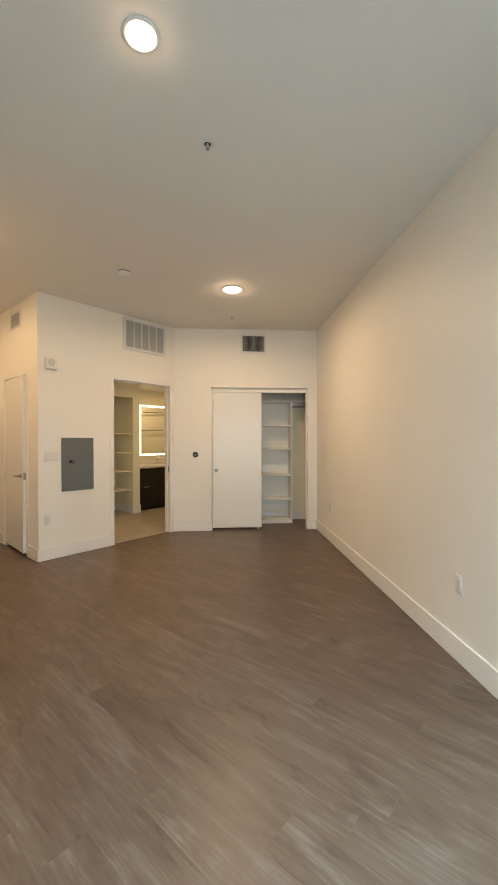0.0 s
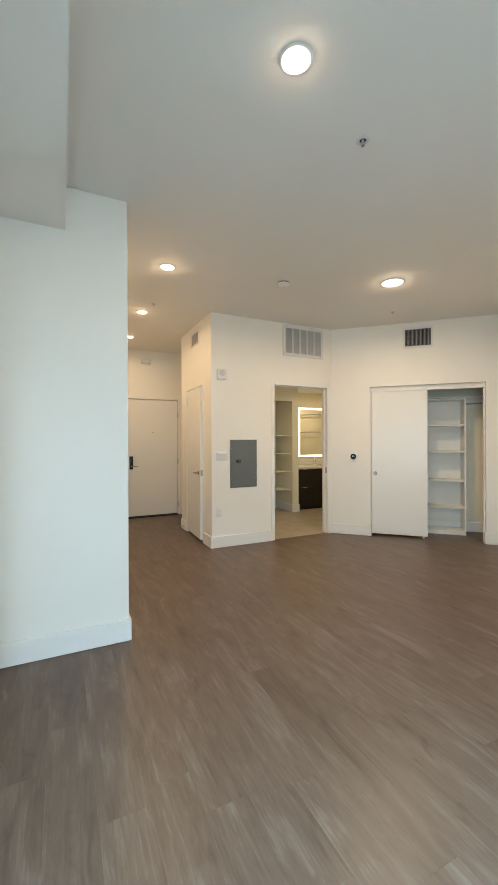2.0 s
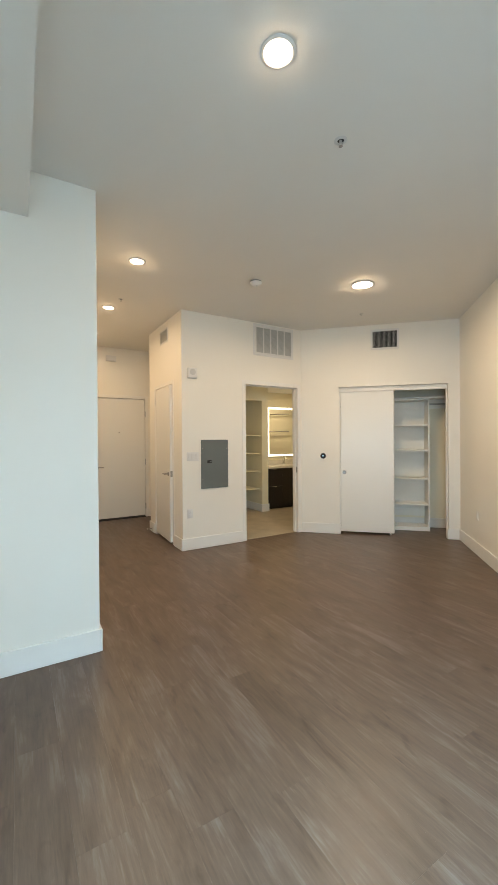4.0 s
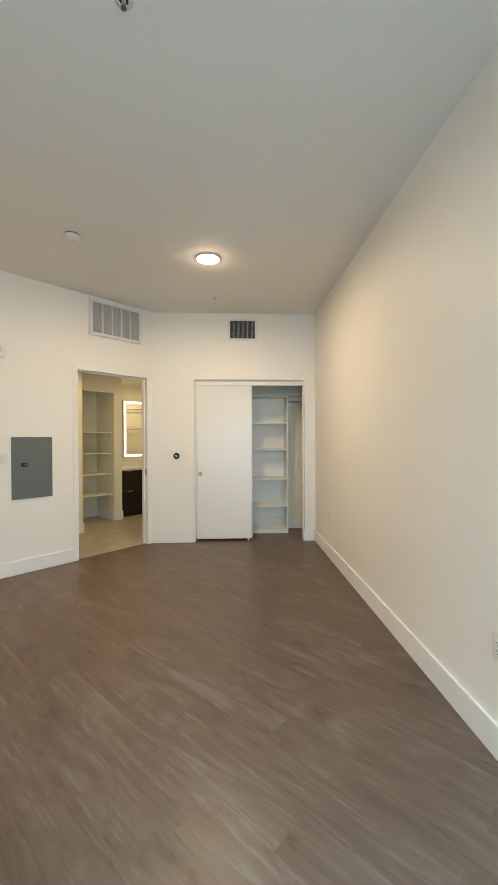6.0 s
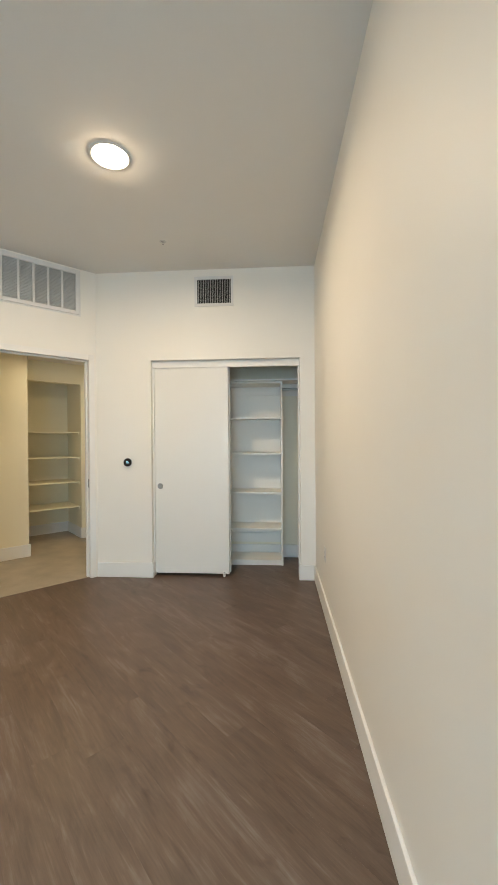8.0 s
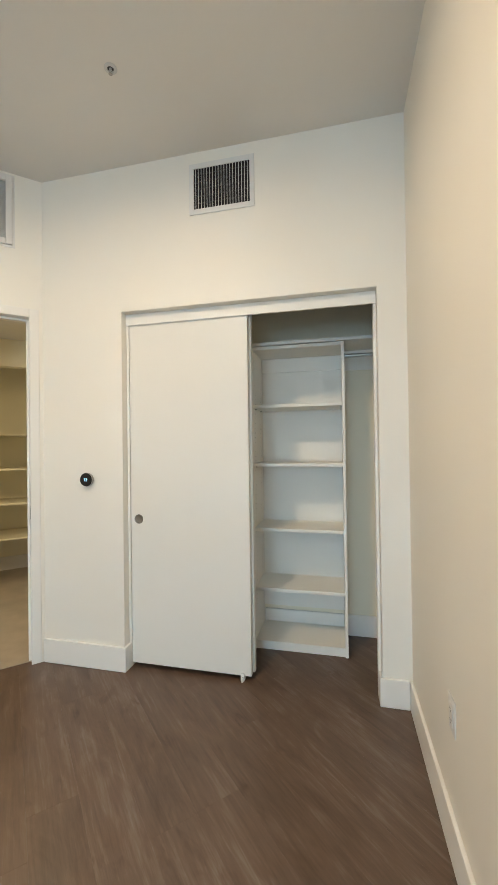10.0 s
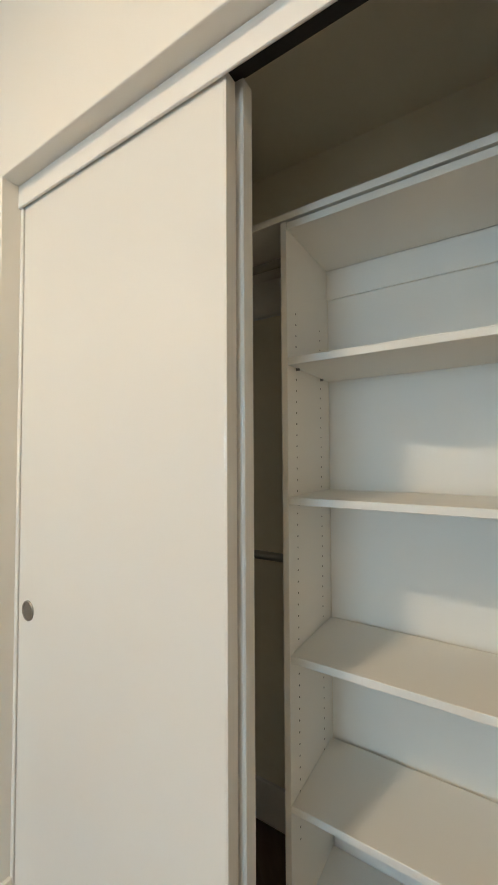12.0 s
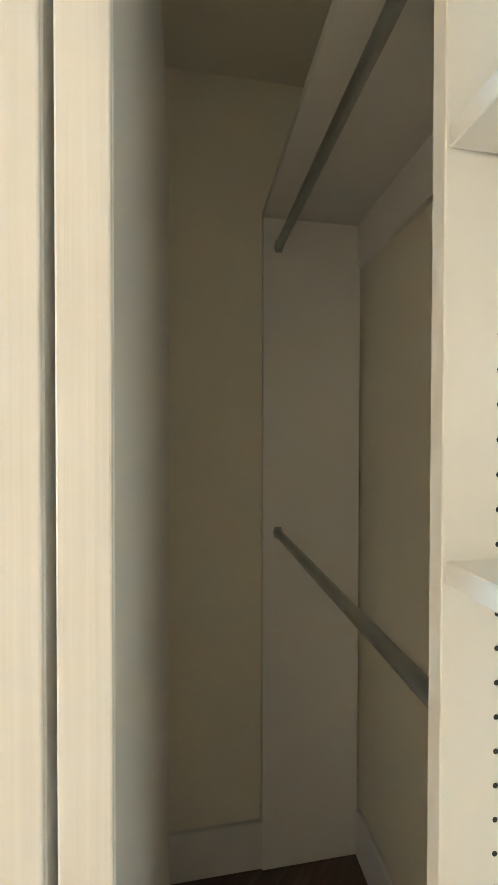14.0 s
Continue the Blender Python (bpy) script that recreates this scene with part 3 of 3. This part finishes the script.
def return_grille():
    v = thing("return_grille", HALL, "white framed return air grille with grey louvres", "vent")
    x0, x1, z0, z1 = 2.672, 3.345, 2.592, 3.012
    w = 0.034
    y = DG - 0.018
    part("frame", B((x0, x0 + w, y, DG, z0, z1), (x1 - w, x1, y, DG, z0, z1), (x0 + w, x1 - w, y, DG, z0, z0 + w), (x0 + w, x1 - w, y, DG, z1 - w, z1), bevel=0.003, seg=2), PLASTIC, v)
    part("flange", B((x0 - 0.014, x1 + 0.014, DG - 0.003, DG - 0.0005, z0 - 0.014, z1 + 0.014), bevel=0.001), PLASTIC, v)
    part("filter", B((x0 + w, x1 - w, DG - 0.0045, DG - 0.0035, z0 + w, z1 - w)), FILTER, v)
    n = 5
    step = (x1 - x0 - 2 * w) / n
    for k in range(1, n):
        bx = x0 + w + k * step
        part("mullion", B((bx - 0.009, bx + 0.009, y + 0.002, DG - 0.005, z0 + w, z1 - w), bevel=0.001), PLASTIC, v)
    rows_ = 27
    for k in range(rows_):
        zz = z0 + w + (k + 0.5) * (z1 - z0 - 2 * w) / rows_
        lv = part("louvre", B((x0 + w, x1 - w, -0.005, 0.005, -0.0012, 0.0012)), FILTER, v)
        lv.matrix_basis = pose(0, DG - 0.009, zz, 40, 0, 0)


return_grille()


def hall_vent():
    v = thing("hall_vent", HW, "small white hall register with grey louvres", "vent")
    x0, x1, z0, z1 = 5.055, 5.385, 2.752, 2.95
    w = 0.022
    part("frame", B((x0, x0 + w, 0, 0.008, z0, z1), (x1 - w, x1, 0, 0.008, z0, z1), (x0 + w, x1 - w, 0, 0.008, z0, z0 + w), (x0 + w, x1 - w, 0, 0.008, z1 - w, z1), bevel=0.002), PLASTIC, v)
    part("filter", B((x0 + w, x1 - w, 0.0005, 0.0015, z0 + w, z1 - w)), FILTER, v)
    for k in range(14):
        zz = z0 + w + (k + 0.5) * (z1 - z0 - 2 * w) / 14
        lv = part("louvre", B((x0 + w, x1 - w, -0.003, 0.003, -0.001, 0.001)), FILTER, v)
        lv.matrix_basis = pose(0, 0.005, zz, -40, 0, 0)


hall_vent()

ep = thing("electrical_panel", HALL, "flush grey steel breaker panel with small door", "electrical panel")
part("cover", B((1.856, 2.246, DG - 0.012, DG, 0.766, 1.400), bevel=0.003, seg=2), GREY, ep)
pd = part("panel_door", B((1.920, 2.186, DG - 0.0138, DG - 0.0125, 0.885, 1.345), bevel=0.0006), GREY, ep)
part("latch", B((1.940, 2.004, DG - 0.018, DG - 0.0142, 1.095, 1.135), bevel=0.001), RUBBER, pd, "black recessed latch")
part("latch_slot", B((1.975, 1.998, DG - 0.0195, DG - 0.0182, 1.110, 1.125)), GREY, pd)
for sx in (1.876, 2.226):
    for sz in (0.885, 1.285):
        part("screw", cyl(bmesh.new(), (sx, DG - 0.012, sz), (0, -1, 0), 0.006, 0.005, 0.003, 12), STEEL, ep, "", True)


def outlet(m, label):
    """A duplex receptacle with its plate; x across, y into the wall."""
    o = thing("wall_outlet", m, label, "outlet", "wall outlets")
    part("plate", B((-0.036, 0.036, -0.005, -0.0005, -0.058, 0.058), bevel=0.0025, seg=2), PLASTIC, o, "", True)
    f = part("receptacle", B((-0.0165, 0.0165, -0.008, -0.005, -0.034, 0.034), bevel=0.001), PLASTIC, o)
    for zz in (-0.018, 0.018):
        part("slots", B((-0.007, -0.005, -0.0084, -0.0078, zz - 0.002, zz + 0.006), (0.005, 0.007, -0.0084, -0.0078, zz - 0.002, zz + 0.006), (-0.002, 0.002, -0.0084, -0.0078, zz - 0.010, zz - 0.006)), RUBBER, f)
    return o


outlet(HALL @ pose(1.700, DG, 0.462), "white duplex outlet on the diagonal wall")
outlet(pose(RX, 2.126, 0.478, 0, 0, -90), "white duplex outlet on the long wall")
outlet(pose(RX, 4.972, 0.468, 0, 0, -90), "white duplex outlet near the closet corner")

sw = thing("light_switches", HALL @ pose(1.741, DG, 1.186), "white three-gang light switch plate", "light switch")
part("plate", B((-0.081, 0.081, -0.006, -0.0005, -0.057, 0.057), bevel=0.0025, seg=2), PLASTIC, sw, "", True)
for k in (-1, 0, 1):
    rk = part("rocker", B((-0.0165, 0.0165, -0.004, 0.002, -0.033, 0.033), bevel=0.001), PLASTIC, sw)
    rk.matrix_basis = pose(k * 0.046, -0.007, 0, 4, 0, 0)

st = thing("wall_alarm_sounder", HALL @ pose(1.737, DG, 2.249), "white square wall alarm with round grey grille", "alarm")
part("housing", B((-0.066, 0.066, -0.038, -0.0005, -0.066, 0.066), bevel=0.012, seg=3), PLASTIC, st, "", True)
part("speaker_grille", lathe(bmesh.new(), [(0.040, 0), (0.040, 0.002), (0.030, 0.004), (0, 0.0045)], (0, -0.0375, 0.012), (0, -1, 0), 32), PALE, st, "", True)

th = thing("thermostat", pose(-0.420, CY, 1.150), "round black glass thermostat with steel ring", "thermostat")
part("base", lathe(bmesh.new(), [(0.036, 0), (0.036, 0.003), (0.038, 0.004), (0.041, 0.008), (0.042, 0.022), (0.041, 0.026)], (0, 0, 0), (0, -1, 0), 48), STEEL, th, "", True)
part("face", lathe(bmesh.new(), [(0.0405, 0.026), (0.0405, 0.028), (0.039, 0.030), (0.0, 0.0305)], (0, 0, 0), (0, -1, 0), 48), BLACK, th, "", True)
fc = bpy.data.curves.new("digits", 'FONT')
fc.body = "75"
fc.size = 0.027
fc.align_x, fc.align_y = 'CENTER', 'CENTER'
fc.extrude = 0.0003
fc.materials.append(DIGITS)
tx = new("digits", fc)
tx.parent = th
tx.matrix_basis = pose(0, -0.0312, 0, 90, 0, 0)

ex = thing("door_chime", HALL @ pose(1.250, ED, 2.846), "small white box high on the entry wall", "chime")
part("housing", B((-0.088, 0.088, -0.035, -0.0005, -0.052, 0.052), bevel=0.008, seg=2), PLASTIC, ex, "", True)
part("slot", B((-0.07, 0.07, -0.0365, -0.0352, -0.040, -0.034)), FILTER, ex)


# ---- ceiling fixtures ----
def downlight(x, y, rad):
    d = thing("ceiling_light", pose(x, y, CEIL), "lit round white recessed ceiling light", "ceiling light", "ceiling lights")
    part("trim_ring", lathe(bmesh.new(), [(rad - 0.006, 0.001), (rad + 0.010, 0.001), (rad + 0.009, 0.004), (rad + 0.003, 0.008), (rad - 0.003, 0.008), (rad - 0.006, 0.004)][::-1], (0, 0, 0), (0, 0, -1), 48, False), PLASTIC, d, "", True)
    part("lens", lathe(bmesh.new(), [(rad - 0.0065, 0.003), (rad * 0.85, 0.0055), (0, 0.006)], (0, 0, 0), (0, 0, -1), 48), LENS, d, "glowing warm white lens", True)


for lx, ly, lr, watts in LAMPS:
    downlight(lx, ly, lr)


def sprinkler(x, y, s=1.0):
    d = thing("fire_sprinkler", pose(x, y, CEIL), "small chrome pendent fire sprinkler on the ceiling", "sprinkler", "sprinklers")
    part("escutcheon", lathe(bmesh.new(), [(0.036 * s, 0), (0.036 * s, 0.0015), (0.031 * s, 0.004), (0.020 * s, 0.0055), (0.018 * s, 0.001)], (0, 0, 0), (0, 0, -1), 32, False), PALE, d, "pale metal ceiling ring", True)
    part("cup", lathe(bmesh.new(), [(0.0178 * s, 0.001), (0.010 * s, 0.0012), (0, 0.0012)], (0, 0, 0), (0, 0, -1), 24, False), DARK, d, "dark recess", True)
    bm = cyl(bmesh.new(), (0, 0, -0.0012), (0, 0, -1), 0.008 * s, 0.006 * s, 0.010 * s, 14)
    for q in (-1, 1):
        tube(bm, [(q * 0.006 * s, 0, -0.010 * s), (q * 0.011 * s, 0, -0.020 * s), (q * 0.003 * s, 0, -0.031 * s)], 0.0018 * s, 8)
    part("frame", bm, SATIN, d, "", True)
    part("deflector", cyl(bmesh.new(), (0, 0, -0.031 * s), (0, 0, -1), 0.011 * s, 0.011 * s, 0.0012, 16), STEEL, d, "", True)


sprinkler(-0.108, 2.045)
sprinkler(0.113, 5.14, 0.8)
sprinkler(-2.62, 3.85, 0.8)
sm = thing("smoke_detector", pose(-0.99, 3.77, CEIL), "round white ceiling smoke detector", "smoke detector")
part("base", lathe(bmesh.new(), [(0.057, 0), (0.057, 0.009), (0.045, 0.010)], (0, 0, 0), (0, 0, -1), 40), GREY, sm, "dark grey base ring", True)
part("cover", lathe(bmesh.new(), [(0.052, 0.0102), (0.061, 0.012), (0.060, 0.019), (0.053, 0.031), (0.038, 0.040), (0.020, 0.045), (0, 0.046)], (0, 0, 0), (0, 0, -1), 40), PLASTIC, sm, "", True)
part("button", cyl(bmesh.new(), (0.010, 0, -0.0445), (0, 0, -1), 0.010, 0.009, 0.003, 16), FILTER, sm, "", True)

# ---- bathroom ----
for k, sz in enumerate((1.478, 1.128, 0.782, 0.435)):
    ns = thing("niche_shelf", HALL, "cream painted linen niche shelf", "shelf", "linen niche shelves")
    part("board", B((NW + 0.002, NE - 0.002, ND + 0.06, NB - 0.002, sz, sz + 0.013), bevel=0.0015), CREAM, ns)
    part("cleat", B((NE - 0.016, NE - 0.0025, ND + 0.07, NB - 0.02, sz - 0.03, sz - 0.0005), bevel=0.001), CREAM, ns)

va = thing("vanity_cabinet", HALL, "espresso-brown bathroom vanity cabinet", "vanity")
VD = 6.34
part("body", B((4.06, 5.60, VD + 0.02, 6.895, 0.09, 0.822)), DARKWOOD, va)
part("toe_kick", B((4.06, 5.60, VD + 0.07, 6.895, 0.005, 0.09)), DARKWOOD, va)
for k, (x0, x1, z0, z1) in enumerate(((4.064, 4.44, 0.466, 0.815), (4.064, 4.44, 0.10, 0.460), (4.446, 5.02, 0.10, 0.815), (5.026, 5.596, 0.10, 0.815))):
    fr = part("drawer_front" if k < 2 else "cabinet_door", B((x0, x1, VD, VD + 0.019, z0, z1), bevel=0.0015), DARKWOOD, va)
    if k < 2:
        cx = (x0 + x1) / 2 - 0.02
        part("pull", B((cx - 0.05, cx + 0.05, VD - 0.016, VD + 0.004, z1 + 0.0005, z1 + 0.003), (cx - 0.05, cx + 0.05, VD - 0.018, VD - 0.015, z1 - 0.008, z1 + 0.003), bevel=0.0006), CHROME, fr, "chrome edge pull")
ct = thing("vanity_countertop", HALL, "pale beige quartz countertop with backsplash", "countertop")
part("slab", B((4.036, 5.62, VD - 0.022, 6.895, 0.823, 0.862), bevel=0.003, seg=2), QUARTZ, ct)
part("backsplash", B((4.056, 5.62, 6.876, 6.896, 0.863, 0.965), bevel=0.002), QUARTZ, ct)
part("side_splash", B((4.034, 4.054, VD + 0.01, 6.896, 0.863, 0.965), bevel=0.002), QUARTZ, ct)
fa = thing("faucet", HALL @ pose(4.80, 6.79, 0.863), "chrome single-hole bathroom faucet", "faucet")
bm = cyl(bmesh.new(), (0, 0, 0), (0, 0, 1), 0.024, 0.020, 0.13, 20, 0.003)
part("body", bm, CHROME, fa, "", True)
part("spout", tube(bmesh.new(), [(0, 0, 0.115), (0, -0.06, 0.135), (0, -0.13, 0.115)], 0.012), CHROME, fa, "", True)
part("lever", tube(bmesh.new(), [(0, 0.0, 0.13), (0, 0.01, 0.155), (0, 0.06, 0.175)], 0.006), CHROME, fa, "", True)
mi = thing("lighted_mirror", HALL, "rectangular bathroom mirror with a lit frosted border", "mirror")
m0, m1, n0, n1 = 4.425, 5.27, 1.040, 2.100
part("case", B((m0 - 0.006, m1 + 0.006, 6.864, 6.898, n0 - 0.006, n1 + 0.006), bevel=0.002), GREY, mi, "thin grey metal case")
part("glass", B((m0 + 0.042, m1 - 0.042, 6.858, 6.862, n0 + 0.042, n1 - 0.042)), MIRROR, mi, "mirror glass")
part("light_border", B((m0, m0 + 0.042, 6.858, 6.863, n0, n1), (m1 - 0.042, m1, 6.858, 6.863, n0, n1), (m0 + 0.042, m1 - 0.042, 6.858, 6.863, n0, n0 + 0.042), (m0 + 0.042, m1 - 0.042, 6.858, 6.863, n1 - 0.042, n1)), LED, mi, "glowing frosted border")
tr = thing("towel_ring", HALL @ pose(4.24, 6.90, 1.33), "small chrome towel ring beside the vanity", "towel ring")
part("mount", cyl(bmesh.new(), (0, 0, 0), (0, -1, 0), 0.02, 0.018, 0.04, 20, 0.002), CHROME, tr, "", True)
pts = [(0.075 * math.sin(2 * math.pi * k / 24), -0.035, -0.075 + 0.075 * math.cos(2 * math.pi * k / 24)) for k in range(25)]
part("ring", tube(bmesh.new(), pts, 0.0045, 8), CHROME, tr, "", True)

# bars added out of view, only to put two reflected lines in the mirror
for bz, material, label in ((2.02, CHROME, "added unseen chrome bar that gives the mirror its upper bright line"), (1.60, STEEL, "added unseen satin steel bar that gives the mirror its lower dim band")):
    tb = thing("mirror_line_bar", pose(-0.445, 7.85, bz), label, "towel bar", "towel bars")
    part("bar", cyl(bmesh.new(), (-0.07, -0.42, 0), (0, 1, 0), 0.011, 0.011, 0.84, 20, 0.002), material, tb, "", True)
    for q in (-0.38, 0.38):
        part("post", cyl(bmesh.new(), (0, q, 0), (-1, 0, 0), 0.016, 0.010, 0.07, 20, 0.002), material, tb, "", True)


# ---- plank floor ----
def plank_floor():
    w, ln = 0.178, 1.22
    fl = thing("floor", HALL, "grey-brown wood-look vinyl plank floor", "floor", "", "structure")
    bm = bmesh.new()
    box(bm, -w / 2 + 0.0001, w / 2 - 0.0001, -ln / 2 + 0.0001, ln / 2 - 0.0001, -0.012, 0.0)
    top = [e for e in bm.edges if all(v.co.z > -0.001 for v in e.verts)]
    bmesh.ops.bevel(bm, geom=top, offset=0.0002, segments=1, affect='EDGES')
    me = bpy.data.meshes.new("plank")
    bm.to_mesh(me)
    bm.free()
    me.materials.append(PLANK)
    r = math.sqrt(0.5)
    rnd = random.Random(4)
    for i in range(-26, 40):
        e = (i + 0.37) * w
        off = rnd.random() * ln
        for k in range(-6, 8):
            d = k * ln + off
            inside = False
            for q in (-0.5, -0.17, 0.17, 0.5):
                for s in (-0.4, 0.4):
                    ee, dd = e + s * w, d + q * ln
                    x, y = (ee - dd) * r, (ee + dd) * r
                    main = -1.72 < x < 1.43 and -1.0 < y < 5.7 and dd < 4.6
                    closet = -0.34 < x < 1.45 and 5.6 < y < 6.44
                    hall = 0.2 < ee < 2.1 and 2.5 < dd < 7.2 and not (ee > 1.75 and dd < 5.8)
                    alc = -0.6 < ee < 0.4 and 0 < dd < 2.7 and y > -0.5
                    inside |= main or closet or hall or alc
            if not inside:
                continue
            # lines at which a plank is sawn off: a * e + b * d <= c
            cuts = [(r, -r, 1.49), (-r, -r, 1.06), (r, r, 6.49)]
            if e < -0.53:
                cuts.append((-r, r, 1.76))
            else:
                cuts.append((0, 1, 2.73 if e < 0.19 else 7.12))
            data = me
            for a, b, c in cuts:
                far = max(a * (e + p * w / 2) + b * (d + q * ln / 2) for p in (-1, 1) for q in (-1, 1))
                if far <= c:
                    continue
                bm = bmesh.new()
                bm.from_mesh(data)
                k2 = c - a * e - b * d
                bmesh.ops.bisect_plane(bm, geom=bm.verts[:] + bm.edges[:] + bm.faces[:], plane_co=(a * k2, b * k2, 0), plane_no=(a, b, 0), clear_outer=True)
                rim = [x for x in bm.edges if x.is_boundary]
                if rim:
                    bmesh.ops.holes_fill(bm, edges=rim)
                data = bpy.data.meshes.new("plank")
                bm.to_mesh(data)
                bm.free()
                data.materials.append(PLANK)
            if not data.polygons:
                continue
            ob = new("plank", data)
            ob.parent = fl
            ob.matrix_basis = pose(e, d, 0)


plank_floor()
